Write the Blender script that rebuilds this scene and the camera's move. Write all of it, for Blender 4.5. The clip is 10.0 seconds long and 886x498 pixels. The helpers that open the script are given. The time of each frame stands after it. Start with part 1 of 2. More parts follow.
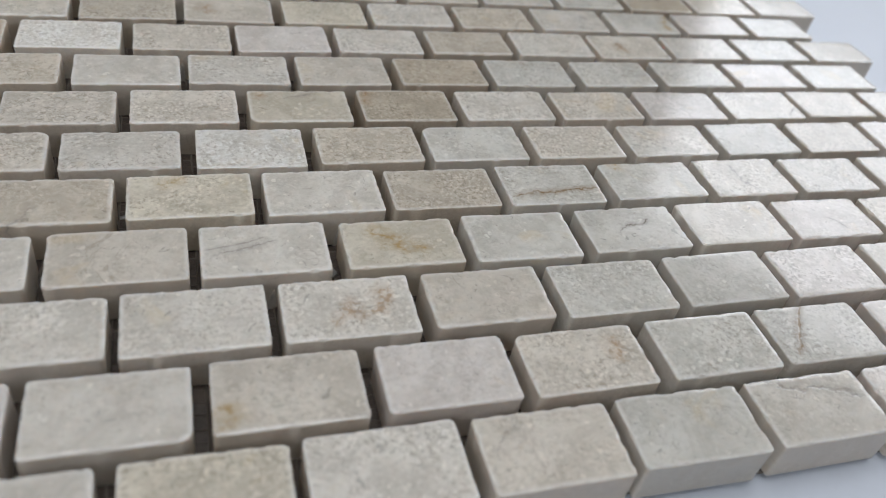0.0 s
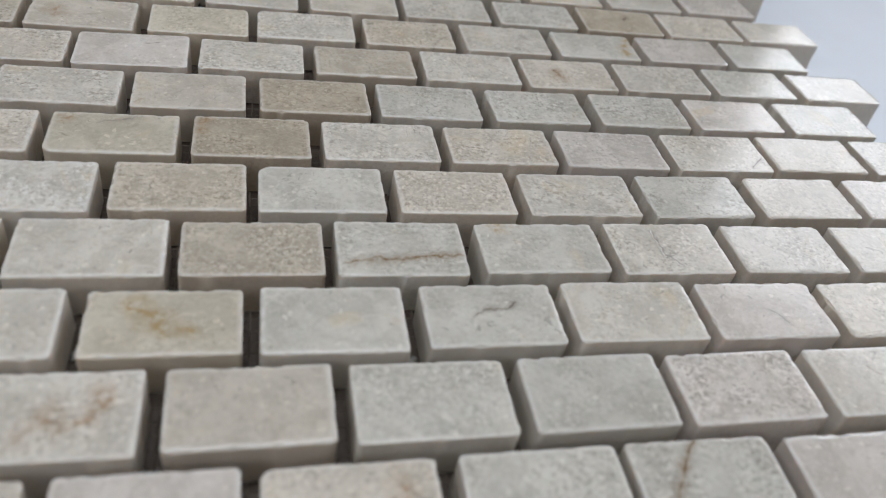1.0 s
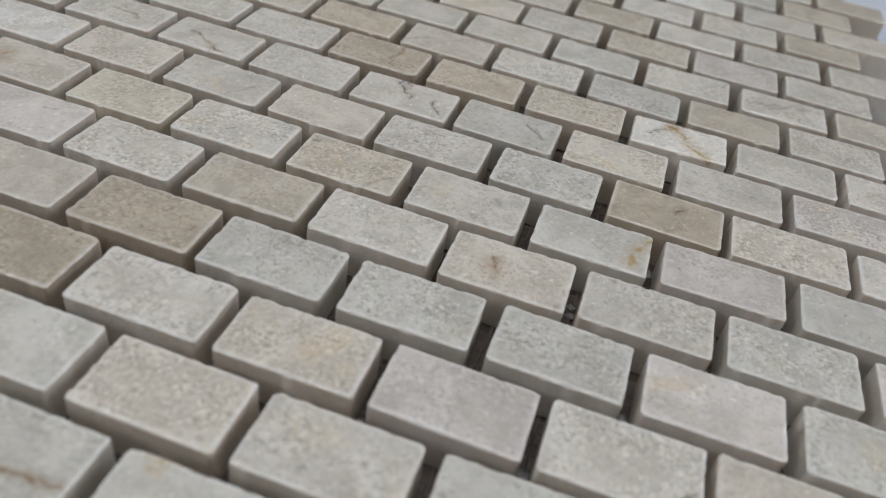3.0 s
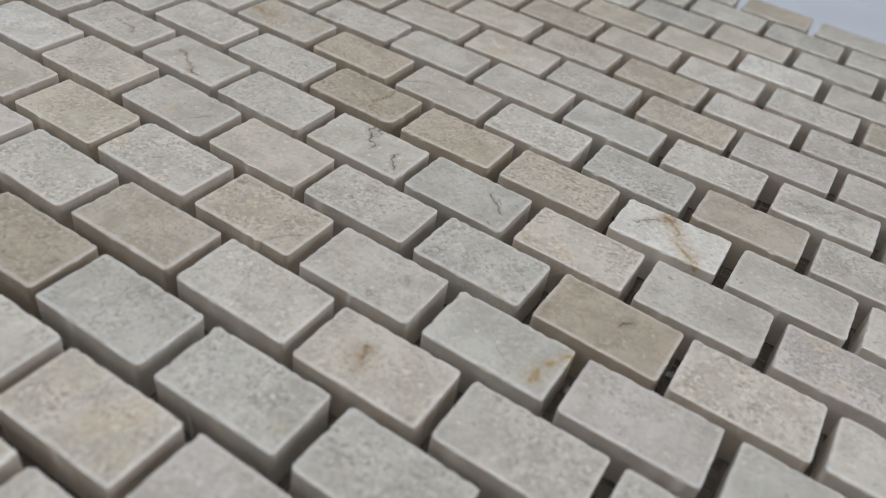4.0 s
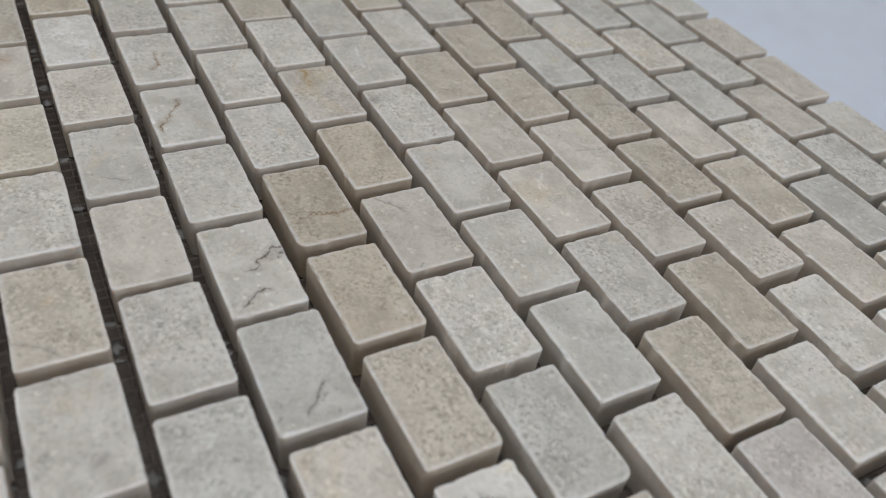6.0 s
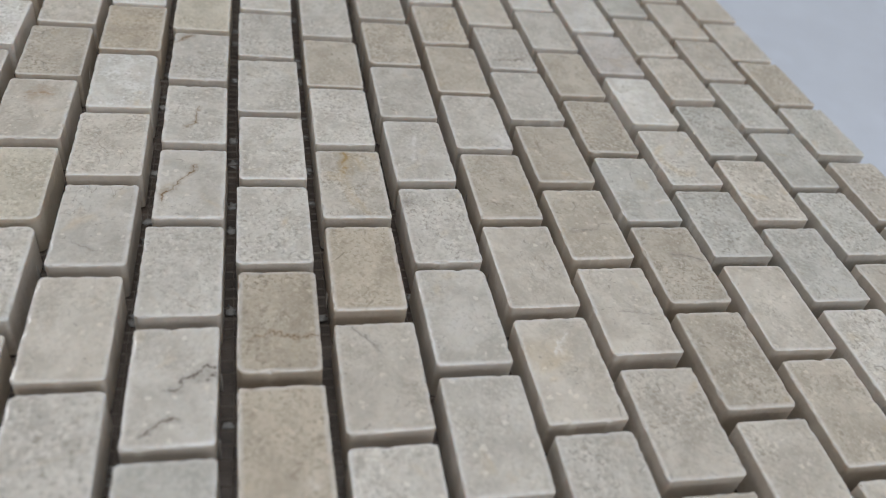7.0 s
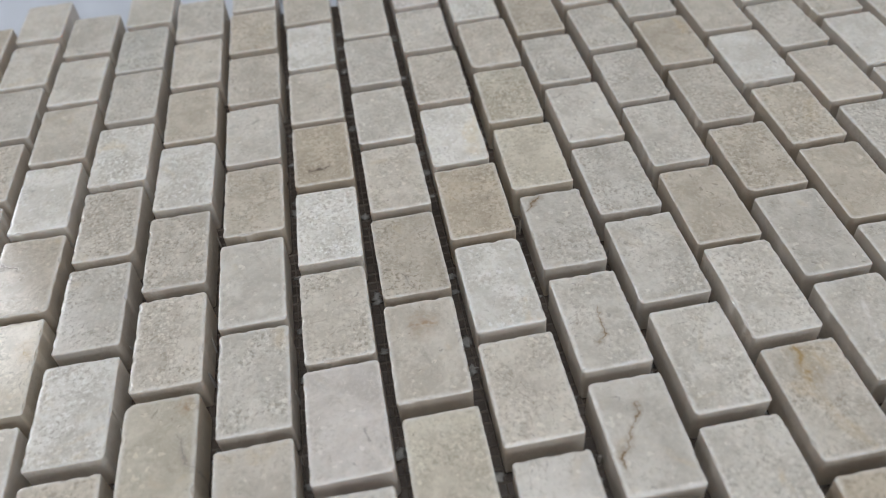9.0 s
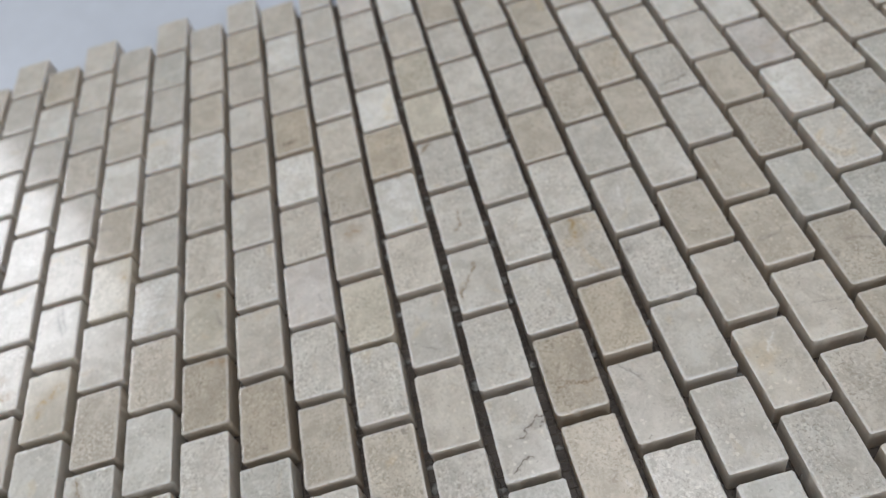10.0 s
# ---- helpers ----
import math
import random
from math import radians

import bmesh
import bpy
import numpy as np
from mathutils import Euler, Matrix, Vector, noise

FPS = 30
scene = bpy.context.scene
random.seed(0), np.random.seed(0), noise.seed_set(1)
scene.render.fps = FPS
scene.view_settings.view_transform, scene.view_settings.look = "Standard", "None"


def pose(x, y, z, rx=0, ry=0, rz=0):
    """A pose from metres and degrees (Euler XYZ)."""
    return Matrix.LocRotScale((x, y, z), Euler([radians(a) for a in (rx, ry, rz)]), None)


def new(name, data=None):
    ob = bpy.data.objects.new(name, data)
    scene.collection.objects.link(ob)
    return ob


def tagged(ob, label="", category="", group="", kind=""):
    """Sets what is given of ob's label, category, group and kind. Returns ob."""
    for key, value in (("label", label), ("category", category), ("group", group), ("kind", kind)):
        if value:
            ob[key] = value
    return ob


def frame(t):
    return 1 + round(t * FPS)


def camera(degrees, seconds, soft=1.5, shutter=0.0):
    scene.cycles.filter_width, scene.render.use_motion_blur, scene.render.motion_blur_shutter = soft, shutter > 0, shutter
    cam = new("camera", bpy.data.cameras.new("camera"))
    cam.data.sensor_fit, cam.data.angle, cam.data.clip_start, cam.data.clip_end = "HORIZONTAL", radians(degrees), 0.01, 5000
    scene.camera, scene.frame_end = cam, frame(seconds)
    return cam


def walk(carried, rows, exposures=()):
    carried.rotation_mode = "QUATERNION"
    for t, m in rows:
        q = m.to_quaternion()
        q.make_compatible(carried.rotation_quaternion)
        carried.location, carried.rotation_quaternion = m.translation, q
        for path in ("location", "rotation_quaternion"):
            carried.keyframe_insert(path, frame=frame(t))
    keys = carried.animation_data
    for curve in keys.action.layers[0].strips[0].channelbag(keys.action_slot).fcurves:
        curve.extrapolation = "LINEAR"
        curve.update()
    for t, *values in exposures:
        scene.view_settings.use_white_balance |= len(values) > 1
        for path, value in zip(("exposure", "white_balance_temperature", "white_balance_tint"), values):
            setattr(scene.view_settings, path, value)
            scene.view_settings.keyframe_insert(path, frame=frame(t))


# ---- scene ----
TOP = 0.0080          # height of the stone faces over the table, in metres
cam = camera(58.6, 10.0, soft=0.95)
cam.data.dof.use_dof = True
cam.data.dof.focus_distance = 0.138
cam.data.dof.aperture_fstop = 19.5
ROWS = [
    (0.0, -0.02661, -0.19672, 0.08270, 49.34, -9.06, -15.30),
    (0.5, -0.01117, -0.18774, 0.07616, 49.13, -9.10, -15.67),
    (1.0, 0.01659, -0.17544, 0.07570, 49.17, -8.91, -10.00),
    (1.5, 0.03791, -0.16402, 0.07518, 49.55, -8.70, -3.01),
    (2.0, 0.05524, -0.15286, 0.07520, 50.00, -8.45, 3.60),
    (2.5, 0.07222, -0.14061, 0.07581, 50.50, -8.41, 10.90),
    (4.0, 0.11569, -0.09528, 0.07831, 50.12, -8.26, 32.33),
    (4.5, 0.12697, -0.07519, 0.07996, 49.79, -8.03, 39.55),
    (5.0, 0.13589, -0.05445, 0.08098, 49.21, -7.53, 46.65),
    (6.5, 0.12945, 0.00196, 0.08517, 48.26, -8.30, 71.15),
    (7.0, 0.11697, 0.01688, 0.08612, 48.43, -8.85, 79.49),
    (7.5, 0.10029, 0.01692, 0.08787, 48.81, -8.42, 83.76),
    (8.0, 0.07849, 0.00295, 0.09173, 48.95, -7.06, 83.85),
    (8.5, 0.06472, -0.01319, 0.09226, 47.59, -2.63, 82.96),
    (9.0, 0.06075, -0.02417, 0.09975, 44.42, 4.03, 80.39),
    (9.5, 0.08199, -0.01283, 0.11794, 41.05, 8.87, 78.75),
    (10.0, 0.12534, 0.00666, 0.15066, 39.73, 11.88, 78.46),
]
walk(cam, [(t, pose(x, y, z + TOP, rx, ry, rz)) for t, x, y, z, rx, ry, rz in ROWS])

# ---- daylight: sky outside, and its light entering through the window openings; overhead fill added ----
TURN = 30.0           # the room stands turned against the mosaic sheet
FLOOR, CEIL = -0.75, 1.85
EAST, WEST, NORTH, SOUTH = 1.8, -1.9, 2.0, -2.0
# openings along a wall: (from, to, sill, head, radiance)
EAST_OPENINGS = [(-1.30, 0.66, 0.54, 1.38, 2.4)]
WEST_OPENINGS = [(-0.95, -0.06, 0.90, 1.78, 4.5)]
OVERHEAD_FILL = (-0.75, 0.75, -0.70, 0.80, 2.0)      # added ceiling opening with fill lamp: x from, to, y from, to, radiance
scene.view_settings.exposure = 0.46

world = bpy.data.worlds.new("sky")
scene.world = world
world.use_nodes = True
sky = world.node_tree.nodes.new("ShaderNodeTexSky")
sky.sky_type = 'NISHITA'
sky.sun_disc = False
sky.sun_elevation = radians(35)
sky.sun_rotation = radians(200)
back = world.node_tree.nodes["Background"]
back.inputs["Strength"].default_value = 0.1
world.node_tree.links.new(sky.outputs["Color"], back.inputs["Color"])

ROOM = Matrix.Rotation(radians(TURN), 4, 'Z')


def window_light(wall_x, facing, span):
    a, b, lo, hi, radiance = span
    data = bpy.data.lights.new("window_daylight", 'AREA')
    data.shape = 'RECTANGLE'
    data.size, data.size_y = b - a - 0.08, hi - lo - 0.08
    data.energy = radiance * math.pi * data.size * data.size_y
    data.color = (0.96, 0.97, 1.0)
    ob = new("window_daylight", data)
    eye = Vector((wall_x + 0.03 * facing, (a + b) / 2, (lo + hi) / 2))
    turn = Vector((-facing, 0, 0)).to_track_quat('-Z', 'Y').to_matrix().to_4x4()
    ob.matrix_world = ROOM @ Matrix.Translation(eye) @ turn
    return ob


for span in EAST_OPENINGS:
    window_light(EAST, 1, span)
for span in WEST_OPENINGS:
    window_light(WEST, -1, span)
# fill lamp added above the table; no skylight is known there
x0, x1, y0, y1, radiance = OVERHEAD_FILL
top = bpy.data.lights.new("overhead_fill", 'AREA')
top.shape = 'RECTANGLE'
top.size, top.size_y = x1 - x0 - 0.08, y1 - y0 - 0.08
top.energy = radiance * math.pi * top.size * top.size_y
top.color = (1.0, 0.99, 0.98)
new("overhead_fill", top).matrix_world = ROOM @ Matrix.Translation(((x0 + x1) / 2, (y0 + y1) / 2, CEIL + 0.05))


# ---- materials ----
class Nodes:
    """Short hand for node trees."""

    def __init__(self, name):
        self.mat = bpy.data.materials.new(name)
        self.mat.use_nodes = True
        self.tree = self.mat.node_tree
        self.bsdf = self.tree.nodes["Principled BSDF"]

    def put(self, kind, **values):
        node = self.tree.nodes.new(kind)
        for key, value in values.items():
            node.inputs[key].default_value = value
        return node

    def link(self, a, b):
        self.tree.links.new(a, b)

    def sum(self, operation, a, b, c=None, clamp=False):
        node = self.tree.nodes.new("ShaderNodeMath")
        node.operation = operation
        node.use_clamp = clamp
        for k, v in enumerate((a, b, c)):
            if v is None:
                continue
            if isinstance(v, (int, float)):
                node.inputs[k].default_value = v
            else:
                self.link(v, node.inputs[k])
        return node.outputs[0]

    def span(self, v, a, b, c=0.0, d=1.0):
        node = self.tree.nodes.new("ShaderNodeMapRange")
        node.interpolation_type = 'SMOOTHSTEP'
        self.link(v, node.inputs[0])
        for k, x in zip((1, 2, 3, 4), (a, b, c, d)):
            node.inputs[k].default_value = x
        return node.outputs[0]

    def mix(self, factor, a, b, kind='MIX'):
        node = self.tree.nodes.new("ShaderNodeMix")
        node.data_type = 'RGBA'
        node.blend_type = kind
        for socket, v in ((node.inputs[0], factor), (node.inputs[6], a), (node.inputs[7], b)):
            if isinstance(v, (int, float)):
                socket.default_value = v
            elif isinstance(v, tuple):
                socket.default_value = (*v, 1)
            else:
                self.link(v, socket)
        return node.outputs[2]

    def noise(self, where, scale, detail=3.0, rough=0.55, warp=0.0):
        node = self.put("ShaderNodeTexNoise", Scale=scale, Detail=detail, Roughness=rough, Distortion=warp)
        self.link(where, node.inputs["Vector"])
        return node.outputs["Fac"]


TONES = {
    "w": (0.672, 0.655, 0.608), "p": (0.566, 0.543, 0.494), "g": (0.530, 0.520, 0.478),
    "c": (0.550, 0.516, 0.456), "t": (0.496, 0.456, 0.388), "b": (0.470, 0.420, 0.342),
    "k": (0.425, 0.380, 0.308), "y": (0.552, 0.516, 0.434), "r": (0.570, 0.540, 0.506),
}


def stone(tone, marks=()):
    """Polished cream marble with veins and marks of its own on the tile's face."""
    n = Nodes("marble_" + tone)
    base = TONES[tone]
    spot = n.put("ShaderNodeTexCoord")
    info = n.put("ShaderNodeObjectInfo")
    shift = n.put("ShaderNodeVectorMath")
    shift.operation = 'MULTIPLY_ADD'
    n.link(info.outputs["Random"], shift.inputs[0])
    shift.inputs[1].default_value = (7.3, 11.9, 5.1)
    n.link(spot.outputs["Object"], shift.inputs[2])
    at = shift.outputs[0]
    cloud = n.noise(at, 130, 4, 0.6, 0.6)
    patch = n.noise(at, 330, 5, 0.65, 0.3)
    grain = n.noise(at, 1350, 4, 0.62, 0.5)
    cells = n.put("ShaderNodeTexVoronoi", Scale=1500.0)
    n.link(at, cells.inputs["Vector"])
    dark = tuple(v * f for v, f in zip(base, (0.64, 0.625, 0.60)))
    light = tuple(min(0.8, v * f) for v, f in zip(base, (1.24, 1.25, 1.27)))
    warm = tuple(v * f for v, f in zip(base, (1.02, 0.93, 0.78)))
    cool = tuple(v * f for v, f in zip(base, (0.935, 0.950, 0.940)))
    col = n.mix(n.span(cloud, 0.34, 0.68), dark, light)
    col = n.mix(0.40, base, col)
    col = n.mix(n.sum('MULTIPLY', n.span(patch, 0.55, 0.75), 0.7), col, cool)
    stain = n.noise(at, 85, 3, 0.55, 1.2)
    col = n.mix(n.sum('MULTIPLY', n.span(stain, 0.60, 0.76), 0.75), col, warm)
    # clouded streaks
    streak = n.noise(at, 190, 5, 0.62, 2.2)
    col = n.mix(n.sum('MULTIPLY', n.span(streak, 0.54, 0.70), 0.35), col, dark)
    col = n.mix(n.sum('MULTIPLY', n.span(streak, 0.45, 0.30), 0.4), col, light)
    # crystal grain: dark flecks, pale flecks, stronger in some parts and some tiles
    own = n.sum('FRACT', n.sum('MULTIPLY', info.outputs["Random"], 17.31), 0.0)
    rough_part = n.sum('MULTIPLY', n.span(n.noise(at, 150, 2, 0.5), 0.36, 0.62, 0.35, 1.0), n.span(own, 0.1, 0.9, 0.45, 1.15))
    col = n.mix(n.sum('MULTIPLY', n.sum('MULTIPLY', n.span(grain, 0.535, 0.62), 0.8), rough_part), col, dark)
    col = n.mix(n.sum('MULTIPLY', n.sum('MULTIPLY', n.span(grain, 0.465, 0.38), 0.8), rough_part), col, light)
    bright = n.sum('GREATER_THAN', cells.outputs["Color"], 0.86)
    col = n.mix(n.sum('MULTIPLY', bright, n.span(patch, 0.42, 0.60, 0.05, 0.6)), col, tuple(min(0.82, v * 1.35) for v in base))
    # dark dashes, like worn pits
    dash = n.noise(at, 430, 3, 0.55, 1.8)
    col = n.mix(n.sum('MULTIPLY', n.span(dash, 0.64, 0.73), 0.7), col, tuple(v * 0.55 for v in base))
    # hairlines where a turbulent field crosses its middle, only in parts
    hair = n.noise(at, 60, 4, 0.6, 0.8)
    line = n.span(n.sum('ABSOLUTE', n.sum('SUBTRACT', hair, 0.5), 0.0), 0.0, 0.006, 1.0, 0.0)
    part_of = n.span(n.noise(at, 90, 2), 0.54, 0.66)
    col = n.mix(n.sum('MULTIPLY', n.sum('MULTIPLY', line, part_of), 0.5), col, tuple(v * f for v, f in zip(base, (0.55, 0.5, 0.45))))
    # sawn edges rub pale; the rounded rim's highlight is put into this colour too
    worn_glint = n.put("ShaderNodeAttribute")
    worn_glint.attribute_name = "worn_glint"
    pale_rim = n.sum('MULTIPLY', worn_glint.outputs["Fac"], n.span(n.noise(at, 700, 3, 0.6), 0.30, 0.62, 0.45, 0.95))
    col = n.mix(pale_rim, col, tuple(0.55 * v + 0.37 for v in base))
    # the sides are sawn and dull; their shade is put into a darker, pinker colour
    facing = n.put("ShaderNodeSeparateXYZ")
    n.link(spot.outputs["Normal"], facing.inputs[0])
    sawn_shade = n.span(facing.outputs[2], 0.25, 0.75, 1.0, 0.0)
    col = n.mix(n.sum('MULTIPLY', sawn_shade, 0.6), col, tuple(v * f for v, f in zip(base, (0.97, 0.905, 0.86))))
    height = n.sum('ADD', n.sum('MULTIPLY', grain, 0.5), n.sum('MULTIPLY', patch, 0.6))
    for kind, turn, offset, wobble, width, middle, half in marks:
        sep = n.put("ShaderNodeSeparateXYZ")
        n.link(spot.outputs["Object"], sep.inputs[0])
        c, s = math.cos(radians(turn)), math.sin(radians(turn))
        along = n.sum('ADD', n.sum('MULTIPLY', sep.outputs[0], c), n.sum('MULTIPLY', sep.outputs[1], s))
        across = n.sum('ADD', n.sum('MULTIPLY', sep.outputs[0], -s), n.sum('MULTIPLY', sep.outputs[1], c))
        bend = n.sum('MULTIPLY', n.sum('SUBTRACT', n.noise(at, 170, 4, 0.6), 0.5), wobble * 0.006)
        off = n.sum('ABSOLUTE', n.sum('SUBTRACT', n.sum('ADD', across, bend), offset * 0.001), 0.0)
        past = n.sum('ABSOLUTE', n.sum('SUBTRACT', along, middle * 0.001), 0.0)
        ends = n.span(past, max(half - 1.2, 0.2) * 0.001, (half + 0.5) * 0.001, 1.0, 0.0)
        soft = kind in ("gold", "rust", "patch")
        broken = n.span(n.noise(at, 620, 3, 0.6), 0.38, 0.58, 0.35 if soft else 0.6, 1.0)
        tint, strength, spread = {"brown": ((0.22, 0.15, 0.08), 0.95, 0.5), "dark": ((0.13, 0.105, 0.085), 0.9, 0.4), "gold": ((0.38, 0.27, 0.12), 0.85, 0.55),
                                  "grey": ((0.27, 0.25, 0.23), 0.7, 0.4), "rust": ((0.32, 0.20, 0.10), 0.7, 0.6), "patch": ((0.70, 0.68, 0.65), 0.85, 0.3)}[kind]
        core = n.span(off, width * 0.0001, width * 0.0006, 1.0, 0.0)
        halo = n.span(off, 0.0, width * 0.0022, spread, 0.0)
        where = n.sum('MULTIPLY', n.sum('MULTIPLY', n.sum('MAXIMUM', core, halo), broken), ends)
        col = n.mix(n.sum('MULTIPLY', where, strength), col, tint)
        if not soft:
            height = n.sum('SUBTRACT', height, n.sum('MULTIPLY', n.sum('MULTIPLY', core, ends), 0.8))
    # each tile a little lighter or darker than the next
    vary = n.span(info.outputs["Random"], 0.0, 1.0, 0.95, 1.06)
    value = n.put("ShaderNodeHueSaturation")
    n.link(vary, value.inputs["Value"])
    n.link(col, value.inputs["Color"])
    n.link(value.outputs[0], n.bsdf.inputs["Base Color"])
    polish = n.span(n.sum('ADD', n.sum('MULTIPLY', patch, 0.7), n.sum('MULTIPLY', grain, 0.3)), 0.35, 0.68, 0.07, 0.17)
    n.link(n.sum('ADD', polish, n.sum('MULTIPLY', sawn_shade, 0.35)), n.bsdf.inputs["Roughness"])
    n.bsdf.inputs["Subsurface Weight"].default_value = 0.3
    n.bsdf.inputs["Subsurface Radius"].default_value = (1.0, 0.74, 0.55)
    n.bsdf.inputs["Subsurface Scale"].default_value = 0.0018
    n.bsdf.inputs["IOR"].default_value = 1.52
    bump = n.put("ShaderNodeBump", Strength=0.45, Distance=0.00006)
    n.link(height, bump.inputs["Height"])
    n.link(bump.outputs[0], n.bsdf.inputs["Normal"])
    return n.mat


def plain(name, colour, rough, scale, depth, contrast=0.08, distance=0.001, metal=0.0):
    n = Nodes(name)
    spot = n.put("ShaderNodeTexCoord")
    big = n.noise(spot.outputs["Object"], scale, 4, 0.6, 0.3)
    fine = n.noise(spot.outputs["Object"], scale * 14, 3, 0.6)
    lo = tuple(v * (1 - contrast) for v in colour)
    hi = tuple(min(0.85, v * (1 + contrast)) for v in colour)
    n.link(n.mix(n.span(n.sum('ADD', n.sum('MULTIPLY', big, 0.65), n.sum('MULTIPLY', fine, 0.35)), 0.35, 0.65), lo, hi), n.bsdf.inputs["Base Color"])
    n.link(n.span(fine, 0.3, 0.7, rough * 0.85, min(1.0, rough * 1.15)), n.bsdf.inputs["Roughness"])
    n.bsdf.inputs["Metallic"].default_value = metal
    bump = n.put("ShaderNodeBump", Strength=depth, Distance=distance)
    n.link(fine, bump.inputs["Height"])
    n.link(bump.outputs[0], n.bsdf.inputs["Normal"])
    return n.mat


TABLE = plain("pale_grey_laminate", (0.56, 0.61, 0.69), 0.42, 9, 0.05, 0.05, 0.0003)
JOINT_SHADE = plain("brown_joint_shade", (0.065, 0.050, 0.040), 0.35, 260, 0.4, 0.35, 0.0002)
NET = plain("glass_fibre_net", (0.15, 0.128, 0.108), 0.6, 300, 0.3, 0.2, 0.0001)
GLUE = plain("clear_glue", (0.27, 0.27, 0.26), 0.25, 400, 0.4, 0.15, 0.0002)
GLUE_GLINT = plain("whitish_glue_glint", (0.52, 0.50, 0.47), 0.2, 400, 0.3, 0.1, 0.0001)
PLASTER = plain("warm_grey_plaster", (0.34, 0.325, 0.30), 0.85, 3, 0.15, 0.03)
WHITEWASH = plain("white_ceiling_paint", (0.76, 0.75, 0.72), 0.85, 3, 0.15, 0.03)
BOARDS = plain("brown_floor", (0.30, 0.25, 0.20), 0.5, 4, 0.2, 0.15)
JOINERY = plain("white_joinery", (0.78, 0.78, 0.76), 0.35, 8, 0.05, 0.03)


# ---- mesh helpers ----
def add_box(bm, lo, hi):
    made = bmesh.ops.create_cube(bm, size=1)["verts"]
    for v in made:
        for k in range(3):
            v.co[k] = lo[k] if v.co[k] < 0 else hi[k]
    return made


def mesh_of(name, bm, material):
    me = bpy.data.meshes.new(name)
    bm.to_mesh(me)
    bm.free()
    me.materials.append(material)
    return me


def part(name, bm, material, parent, label=""):
    ob = new(name, mesh_of(name, bm, material))
    ob.parent = parent
    return tagged(ob, label)


# ---- unseen room, added to close the place and shape its bounced light ----
def wall(name, normal_axis, at, sign, reach, openings, label):
    """A plastered wall 0.12 m thick, with its openings cut through. reach: from, to along the wall."""
    bm = bmesh.new()

    def piece(a, b, lo, hi):
        if b - a < 1e-4 or hi - lo < 1e-4:
            return
        near, far = sorted((at, at + 0.12 * sign))
        if normal_axis == 0:
            add_box(bm, (near, a, lo), (far, b, hi))
        else:
            add_box(bm, (a, near, lo), (b, far, hi))
    edge = reach[0]
    for a, b, lo, hi, _ in sorted(openings):
        piece(edge, a, FLOOR, CEIL)
        piece(a, b, FLOOR, lo)
        piece(a, b, hi, CEIL)
        edge = b
    piece(edge, reach[1], FLOOR, CEIL)
    ob = new(name, mesh_of(name, bm, PLASTER))
    ob.matrix_world = ROOM
    return tagged(ob, label, "wall", kind="structure")


wall("wall_east", 0, EAST, 1, (SOUTH, NORTH), EAST_OPENINGS, "unseen warm grey plastered wall with a wide window opening")
wall("wall_west", 0, WEST, -1, (SOUTH, NORTH), WEST_OPENINGS, "unseen warm grey plastered wall with a high window opening")
wall("wall_north", 1, NORTH, 1, (WEST - 0.12, EAST + 0.12), [], "unseen plain warm grey plastered wall")
wall("wall_south", 1, SOUTH, -1, (WEST - 0.12, EAST + 0.12), [], "unseen plain warm grey plastered wall")
bm = bmesh.new()
add_box(bm, (WEST - 0.12, SOUTH - 0.12, FLOOR - 0.1), (EAST + 0.12, NORTH + 0.12, FLOOR))
ob = new("floor", mesh_of("floor", bm, BOARDS))
ob.matrix_world = ROOM
tagged(ob, "plain brown floor under the table", "floor", kind="structure")
bm = bmesh.new()
x0, x1, y0, y1, _ = OVERHEAD_FILL
for a, b, c, d in ((WEST - 0.12, x0, SOUTH - 0.12, NORTH + 0.12), (x1, EAST + 0.12, SOUTH - 0.12, NORTH + 0.12), (x0, x1, SOUTH - 0.12, y0), (x0, x1, y1, NORTH + 0.12)):
    add_box(bm, (a, c, CEIL), (b, d, CEIL + 0.1))
ob = new("ceiling", mesh_of("ceiling", bm, WHITEWASH))
ob.matrix_world = ROOM
tagged(ob, "unseen plain white painted ceiling, open for the added overhead lamp", "ceiling", kind="structure")


def window(name, wall_x, sign, span):
    a, b, lo, hi, _ = span
    bm = bmesh.new()
    x0, x1 = sorted((wall_x + 0.045 * sign, wall_x + 0.10 * sign))
    w = 0.04
    for u0, u1, v0, v1 in ((a, a + w, lo, hi), (b - w, b, lo, hi), (a + w, b - w, lo, lo + w), (a + w, b - w, hi - w, hi)):
        add_box(bm, (x0, u0, v0), (x1, u1, v1))
    ob = new(name, mesh_of(name, bm, JOINERY))
    ob.matrix_world = ROOM
    tagged(ob, "white painted window frame in a plaster wall", "window", kind="structure")


for k, span in enumerate(EAST_OPENINGS):
    window("window_%d" % (k + 1), EAST, 1, span)
window("window_2", WEST, -1, WEST_OPENINGS[0])


# ---- the table ----
def table():
    root = new("table")
    tagged(root, "pale blue-grey smooth table under the mosaic sheet", "table", kind="structure")
    bm = bmesh.new()
    add_box(bm, (-0.6, -0.5, -0.03), (0.6, 0.5, 0.0))
    bmesh.ops.bevel(bm, geom=list(bm.edges), offset=0.004, segments=3, affect='EDGES')
    part("tabletop", bm, TABLE, root)
    for x in (-0.53, 0.53):
        for y in (-0.43, 0.43):
            bm = bmesh.new()
            add_box(bm, (x - 0.025, y - 0.025, FLOOR), (x + 0.025, y + 0.025, -0.03))
            part("leg", bm, JOINERY, root)
    return root


table()

# ---- the mosaic sheet ----
P, Q = 0.0215, 0.013825            # pitch along a row, and from row to row
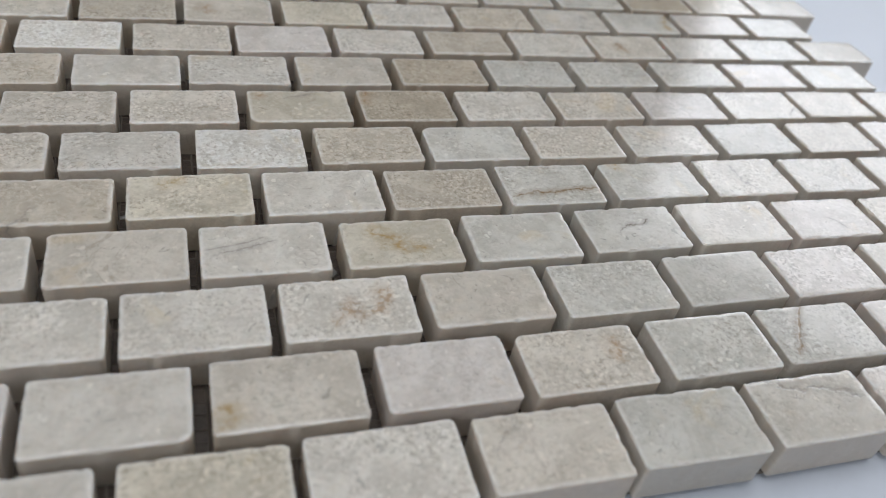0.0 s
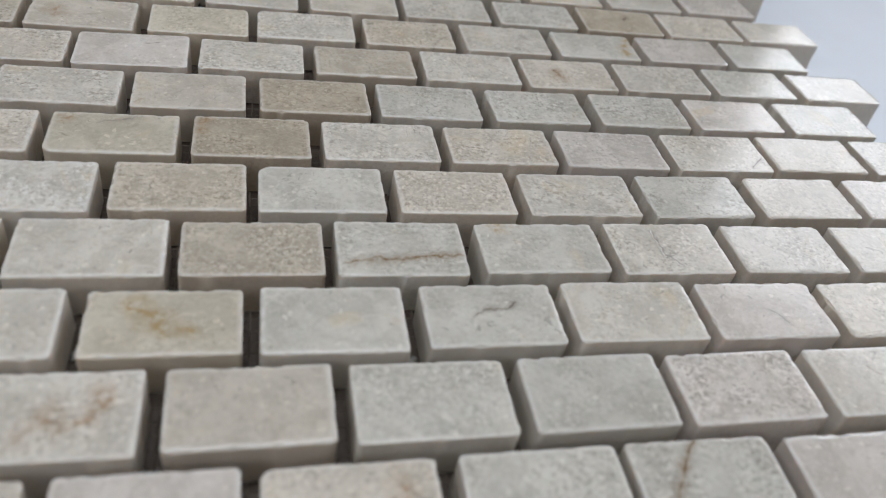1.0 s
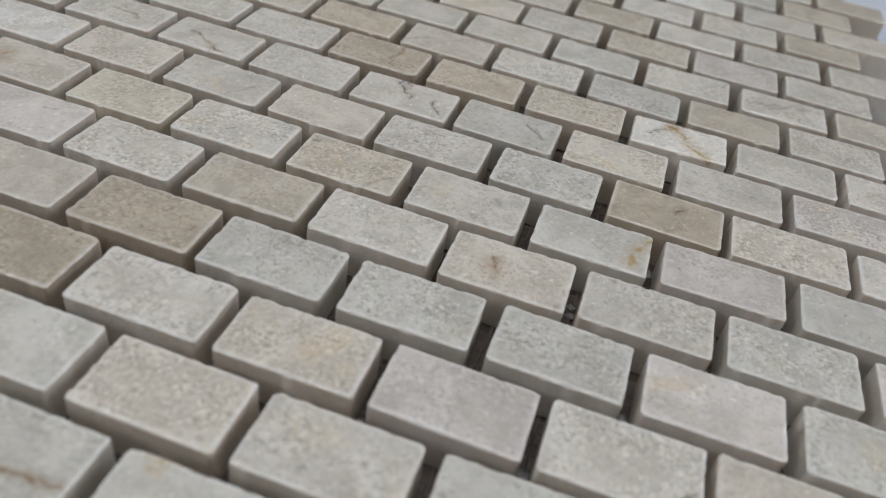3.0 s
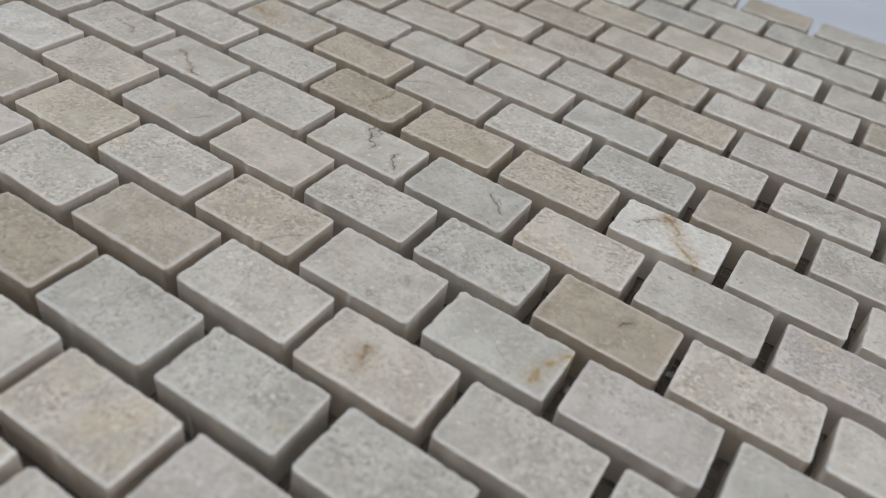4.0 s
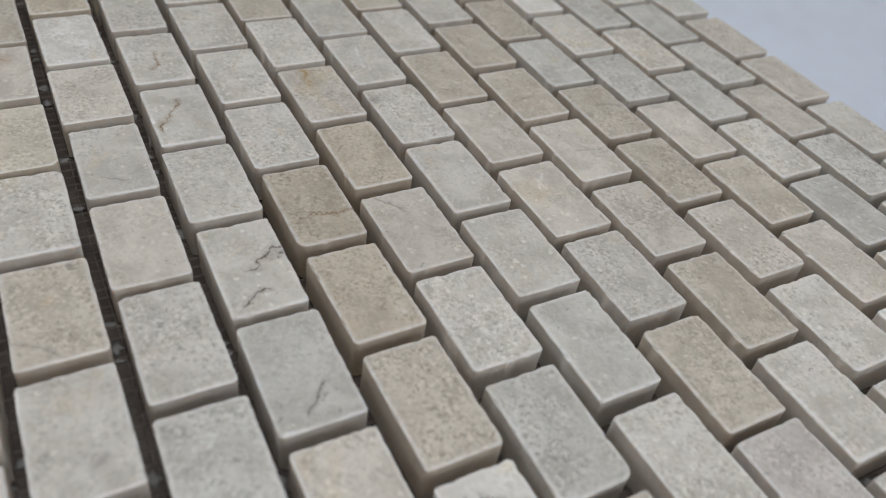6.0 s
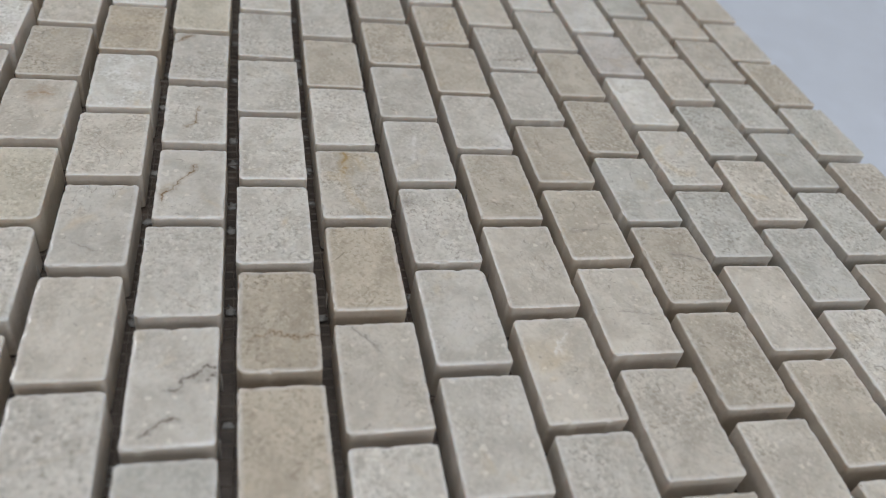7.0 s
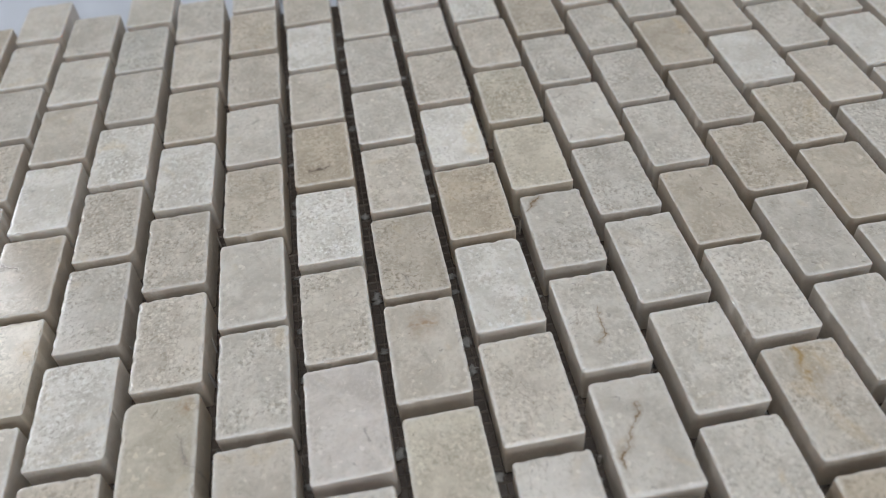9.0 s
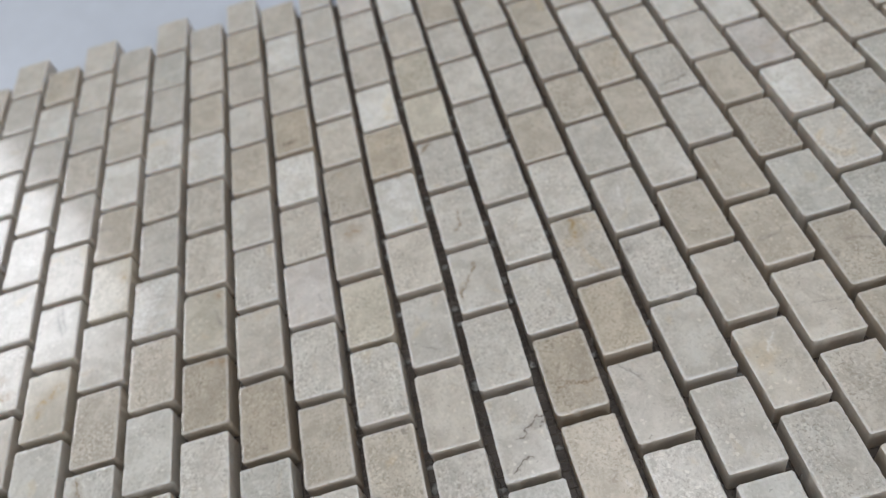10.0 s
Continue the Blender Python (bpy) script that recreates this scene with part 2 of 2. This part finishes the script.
LONG, WIDE, THICK = 0.01926, 0.01166, 0.0070
COLUMNS, LINES = 14, 22
# tone of each tile: a string a row, from the near row on
TONE_ROWS = """.....ypcgpr... pp...pcrcggr.. twpppppcggr... pppcpcpyggpr.. ppcwtyptggpp.. pgpwcpwtgcpgc. pctwccykpcrpcp
ptcptppcbgggrg .wcbwcrptpcpgp ..ppctcyptpgrg ..cwbwcpcpgkcp ..cyypppppgcpr ..ppppppbbtwpp ..ppptpcbcpgtp ..tctpppppgppc
..cwttptccptrp ..pcppttcctp.. ....pttgttcp.. .....wpgctc... .............. .............. ..............""".split()
# veins and marks: tile (row, letter of the column), degrees, then millimetres: offset, wobble, width, middle and half of its length
VEINS = {}


def veins(kind, *rows):
    for key, *shape in rows:
        VEINS.setdefault(key, []).append((kind, *shape))


veins("brown", ("4i", 5, -2.2, 0.8, 0.8, 0.0, 9.2), ("11h", -25, -1.6, 1.4, 0.5, 1.0, 6.0), ("11g", -18, -0.5, 1.4, 0.45, 1.5, 4.2),
      ("1k", 55, 3.7, 0.7, 0.7, -1.2, 6.7), ("11f", -45, -7.9, 0.8, 0.4, -2.5, 2.9), ("8k", -66, -1.9, 1.0, 0.9, -1.5, 2.0), ("12i", -75, 3.6, 2.0, 0.3, 0.0, 5.0))
veins("dark", ("11j", -69, 0.1, 1.8, 0.7, -2.7, 4.4), ("11j", -52, 4.3, 1.4, 0.6, 5.2, 3.0), ("10l", 57, -1.7, 0.9, 0.4, 2.5, 1.9), ("11k", -55, 4.6, 1.0, 0.6, 2.6, 3.4),
      ("3j", 21, 0.9, 1.0, 0.4, 0.7, 4.2), ("6l", 47, -7.4, 0.4, 0.4, 2.9, 2.8), ("16e", -82, 5.4, 0.8, 0.4, 0.6, 4.6), ("8d", -63, 4.2, 1.2, 0.6, 2.9, 2.6),
      ("12l", 40, 4.2, 1.2, 0.35, -1.5, 4.6), ("12l", 35, 5.6, 1.2, 0.7, 2.6, 1.2))
veins("gold", ("12l", -50, 1.3, 1.3, 1.3, 1.9, 7.4), ("13h", -2, -0.9, 1.2, 0.9, -5.6, 4.2), ("9l", 71, -7.0, 0.9, 1.2, 3.0, 5.4), ("3h", -32, 0.4, 1.6, 1.3, -0.9, 6.0),
      ("1g", -77, -8.4, 1.0, 2.2, 1.2, 2.2), ("4j", 71, 7.0, 1.0, 1.4, 4.0, 3.0), ("4f", 22, 4.4, 1.0, 0.9, -1.4, 2.4))
veins("rust", ("12l", -50, 1.3, 1.2, 1.8, -4.6, 1.8), ("8k", -84, -2.0, 1.0, 1.5, 0.7, 2.6), ("2g", 44, -1.4, 2.0, 1.3, 1.6, 6.2), ("6g", 48, 8.4, 0.8, 1.1, -2.2, 1.8), ("9g", 69, 4.1, 1.2, 1.5, -1.6, 2.6))
veins("grey", ("9j", 55, -6.8, 0.6, 0.4, 0.6, 4.6), ("0h", 45, 5.4, 1.8, 0.5, -1.8, 3.8), ("0j", -13, 3.4, 1.2, 0.7, 0.5, 8.4), ("3g", 15, 2.3, 0.5, 0.6, -3.7, 5.0), ("3g", 15, 0.9, 0.5, 0.6, -3.0, 5.4),
      ("9f", 30, -3.9, 0.9, 0.4, 5.1, 3.0), ("19g", 33, 1.5, 0.6, 2.4, 0.4, 1.2), ("17i", 79, 1.9, 0.6, 0.4, 2.0, 4.2), ("4e", 51, 0.4, 0.8, 0.5, -5.0, 3.6), ("16h", -78, 1.0, 1.4, 0.4, 0.0, 4.6),
      ("14m", 20, 1.0, 1.6, 0.5, 0.0, 7.0), ("14h", 20, -2.0, 0.8, 2.0, -7.0, 1.4), ("9k", -70, 5.5, 0.8, 2.2, 0.0, 1.6))
veins("grey", ("4k", -80, -0.2, 1.0, 0.5, 0.2, 4.9), ("6g", 35, 3.0, 1.0, 0.5, 2.8, 4.1), ("3l", -54, -0.0, 1.0, 0.5, 2.3, 2.6), ("16i", -85, 0.8, 1.0, 0.4, -1.0, 3.2), ("13j", 44, 3.7, 0.8, 0.35, -5.6, 3.6), ("10h", 62, -4.8, 1.2, 0.4, 1.8, 3.0))
veins("rust", ("6h", 76, 8.9, 1.0, 1.2, 1.0, 3.2), ("1i", 74, -4.9, 1.0, 1.2, 2.7, 2.8))
veins("patch", ("15j", -47, -3.0, 1.5, 0.9, -3.4, 3.0), ("14g", -11, -1.2, 0.6, 1.1, -0.3, 4.6), ("15g", 20, 1.6, 0.6, 1.6, 7.0, 2.0), ("17h", -73, 5.0, 0.8, 0.9, -2.3, 2.1), ("12j", 30, 0.0, 0.5, 1.1, 6.4, 0.9))
rng = random.Random(7)


def tile_mesh(seed, cut):
    """One sawn and tumbled tile, its face at z = 0: rounded edges, uneven outline, small nicks; cut: one clipped corner."""
    r = random.Random(seed)
    a, b = LONG / 2 + r.uniform(-0.00022, 0.00026), WIDE / 2 + r.uniform(-0.00022, 0.00022)
    pts = []
    radius = [r.uniform(0.0004, 0.0009) for _ in range(4)]
    if cut is not None:
        radius[cut] = r.uniform(0.0012, 0.0019)
    corners = ((a, b, 0), (-a, b, 90), (-a, -b, 180), (a, -b, 270))
    for k, (cx, cy, start) in enumerate(corners):
        rad = radius[k]
        ox, oy = cx - math.copysign(rad, cx), cy - math.copysign(rad, cy)
        for step in range(5):
            g = radians(start + step * 22.5)
            pts.append((ox + rad * math.cos(g), oy + rad * math.sin(g)))
        nx, ny, nstart = corners[(k + 1) % 4]
        nrad = radius[(k + 1) % 4]
        g = radians(nstart)
        end = (nx - math.copysign(nrad, nx) + nrad * math.cos(g), ny - math.copysign(nrad, ny) + nrad * math.sin(g))
        begin = pts[-1]
        count = 32 if k % 2 == 0 else 19
        for step in range(1, count):
            f = step / count
            pts.append(((1 - f) * begin[0] + f * end[0], (1 - f) * begin[1] + f * end[1]))
    n = len(pts)
    # slow waves and small nicks along the upper edge
    phase = [r.uniform(0, 6.28) for _ in range(4)]
    nick = [0.0] * n
    for _ in range(r.randrange(14, 30)):
        c, size = r.randrange(n), r.uniform(0.00003, 0.00020)
        nick[c] += size
        nick[(c + 1) % n] += size * r.uniform(0.2, 0.9)
    edge = r.uniform(0.00010, 0.00021)
    nick = [min(v, edge * 1.5) for v in nick]
    side = [r.uniform(0.7, 1.9) if r.random() < 0.4 else 1.0 for _ in range(4)]
    taper = r.uniform(-0.00012, 0.00010)
    rings = ((-THICK, -taper), (-edge * 2.6, 0.0), (-edge, 0.0), (-edge * 0.45, edge * 0.25), (-edge * 0.08, edge * 0.75), (0.0, edge * 1.15), (0.0, edge * 1.15 + 0.00045))
    bm = bmesh.new()
    worn_glint = bm.verts.layers.float.new("worn_glint")
    loops = []
    for level, (z, inset) in enumerate(rings):
        loop = []
        for k, (x, y) in enumerate(pts):
            wob = 0.00002 * math.sin(x * 700 + phase[0]) + 0.00002 * math.sin(y * 900 + phase[1]) + r.uniform(-0.000026, 0.000026)
            face = 0 if abs(x / a) > abs(y / b) else 1
            face = face * 2 + (1 if (x if face == 0 else y) > 0 else 0)
            push = inset * (side[face] if level < 6 else 1.3) + (wob if 0 < level < 6 else 0)
            drop = 0.0
            if level in (2, 3, 4):
                push += nick[k] * (0.3, 0.8, 1.0)[level - 2]
                drop = nick[k] * (0.9, 0.7, 0.5)[level - 2]
            if level == 5:
                push += nick[k] * 0.8
            sx = math.copysign(min(1.0, max(0.0, (abs(x) - a + 0.0018) / 0.0018)), x)
            sy = math.copysign(min(1.0, max(0.0, (abs(y) - b + 0.0018) / 0.0018)), y)
            v = bm.verts.new((x - sx * push, y - sy * push, z - drop))
            # pale rim by ring: rubbed edge and painted highlight together
            v[worn_glint] = (0.0, 0.25, 0.7, 1.0, 1.0, 0.85, 0.0)[level]
            loop.append(v)
        loops.append(loop)
    for low, high in zip(loops, loops[1:]):
        for k in range(n):
            bm.faces.new((low[k], low[(k + 1) % n], high[(k + 1) % n], high[k]))
    bm.faces.new(loops[-1])
    bm.faces.new(list(reversed(loops[0])))
    me = bpy.data.meshes.new("tile")
    bm.to_mesh(me)
    bm.free()
    me.shade_smooth()
    me.set_sharp_from_angle(angle=radians(48))
    return me


SHAPES = 44
shapes = [tile_mesh(100 + k, k % 4 if k % 15 == 3 else None) for k in range(SHAPES)]
# tiles with a clearly clipped corner, counted from the far one round to the left
CLIPPED = {"5i": 1, "9h": 0, "12m": 3}
sheet = new("mosaic_sheet")
sheet.location = (0, 0, 0)
tagged(sheet, "cream marble brick mosaic sheet on net backing on the table", "mosaic tile")


def backing():
    """Woven net under the tiles, thin wavy strands both ways, on an added dark sheet."""
    r = random.Random(3)
    verts, faces = [], []
    half_x, half_y, step, wide = 0.1438, 0.1495, 0.0021, 0.00020
    for way in (0, 1):
        reach, other = (half_y, half_x) if way else (half_x, half_y)
        count = int(2 * other / step)
        for k in range(count + 1):
            c = -other + k * step + r.uniform(-0.0002, 0.0002)
            segs = 40
            first = len(verts)
            for s in range(segs + 1):
                u = -reach + 2 * reach * s / segs
                w = c + 0.0002 * math.sin(s * 0.9 + k)
                z = 0.0007 + 0.0001 * way
                for off, dz in ((-wide, 0), (0, 0.00030), (wide, 0)):
                    verts.append((w + off, u, z + dz) if way else (u, w + off, z + dz))
            for s in range(segs):
                for q in (0, 1):
                    i0 = first + s * 3 + q
                    quad = (i0, i0 + 1, i0 + 4, i0 + 3)
                    faces.append(quad if not way else quad[::-1])
    me = bpy.data.meshes.new("net_backing")
    me.from_pydata(verts, [], faces)
    me.materials.append(NET)
    ob = new("net_backing", me)
    ob.parent = sheet
    tagged(ob, "thin grey-brown glass fibre net", kind="stuff")
    # sheet added below the net; the joints' deep shade is put into its colour
    bm = bmesh.new()
    add_box(bm, (-half_x, -half_y, 0.0002), (half_x, half_y, 0.0008))
    part("joint_shade_sheet", bm, JOINT_SHADE, sheet, "dark brown sheet added under the net to shade the joints")


backing()


def spot_of(j, i):
    return (i - 6.75 + 0.5 * ((j + 1) % 2)) * P, (j - 10.5) * Q


def glue():
    """Dried glue in the joints: low ridges across the gaps, some climbing the tiles' sides."""
    r = random.Random(11)
    bm = bmesh.new()
    for j in range(LINES):
        for i in range(COLUMNS):
            x, y = spot_of(j, i)
            for _ in range(r.choice((1, 2, 2, 3))):
                if r.random() < 0.72:
                    cx, cy = x + r.uniform(-0.009, 0.009), y + Q / 2
                    sx, sy = r.uniform(0.0004, 0.0014), 0.0011
                else:
                    cx, cy = x + P / 2, y + r.uniform(-0.005, 0.005)
                    sx, sy = 0.0010, r.uniform(0.0007, 0.0020)
                hz = r.uniform(0.0002, 0.0006)
                made = bmesh.ops.create_icosphere(bm, subdivisions=2, radius=1)["verts"]
                for v in made:
                    w = 0.9 + 0.9 * noise.noise(v.co * 2.3 + Vector((i, j, hz * 9000)))
                    v.co = Vector((cx + v.co.x * sx * w, cy + v.co.y * sy * w, 0.0008 + max(-0.2, v.co.z) * hz * w))
    ob = part("glue", bm, GLUE, sheet, "grey dried glue in the joints")
    ob.data.shade_smooth()
    return tagged(ob, kind="stuff")


def glue_glints():
    """Thin pale runs up the tiles' long sides: glue, and reflections modelled as shapes."""
    r = random.Random(12)
    bm = bmesh.new()
    for j in range(LINES):
        for i in range(COLUMNS):
            x, y = spot_of(j, i)
            for _ in range(r.choice((0, 0, 1, 1, 2))):
                cx, cy = x + r.uniform(-0.008, 0.008), y + r.choice((-1, 1)) * (WIDE / 2 + 0.00004)
                sx, hz, lean = r.uniform(0.0002, 0.0005), r.uniform(0.0016, 0.0032), r.uniform(-0.0005, 0.0005)
                for v in bmesh.ops.create_icosphere(bm, subdivisions=2, radius=1)["verts"]:
                    v.co = Vector((cx + v.co.x * sx * (1.3 - 0.5 * v.co.z) + lean * v.co.z, cy + v.co.y * 0.00020, 0.0022 + v.co.z * hz))
    ob = part("glue_glint", bm, GLUE_GLINT, sheet, "whitish glue runs and modelled reflections on the tile sides")
    ob.data.shade_smooth()
    return tagged(ob, kind="stuff")


glue()
glue_glints()

plain_stone = {k: stone(k) for k in TONES}
for j in range(LINES):
    for i in range(COLUMNS):
        x, y = spot_of(j, i)
        tone = TONE_ROWS[j][i]
        if tone == ".":
            tone = rng.choice("pppgcctrw" if j < 19 else "pgctcg")
        key = "%d%s" % (j, "abcdefghijklmn"[i])
        material = stone(tone, VEINS[key]) if key in VEINS else plain_stone[tone]
        shape = shapes[rng.randrange(SHAPES)]
        if key in CLIPPED:
            shape = tile_mesh(900 + j, CLIPPED[key])
        ob = new("tile", shape)
        if not ob.data.materials:
            ob.data.materials.append(plain_stone["p"])
        ob.material_slots[0].link = 'OBJECT'
        ob.material_slots[0].material = material
        half_turn = 180 if rng.random() < 0.5 else 0
        if key in CLIPPED or key in VEINS:
            half_turn = 0
        ob.parent = sheet
        ob.matrix_basis = pose(x + rng.gauss(0, 0.00016), y + rng.gauss(0, 0.00012), TOP + rng.gauss(0, 0.00008),
                               rng.gauss(0, 0.35), rng.gauss(0, 0.25), half_turn + rng.gauss(0, 0.45))
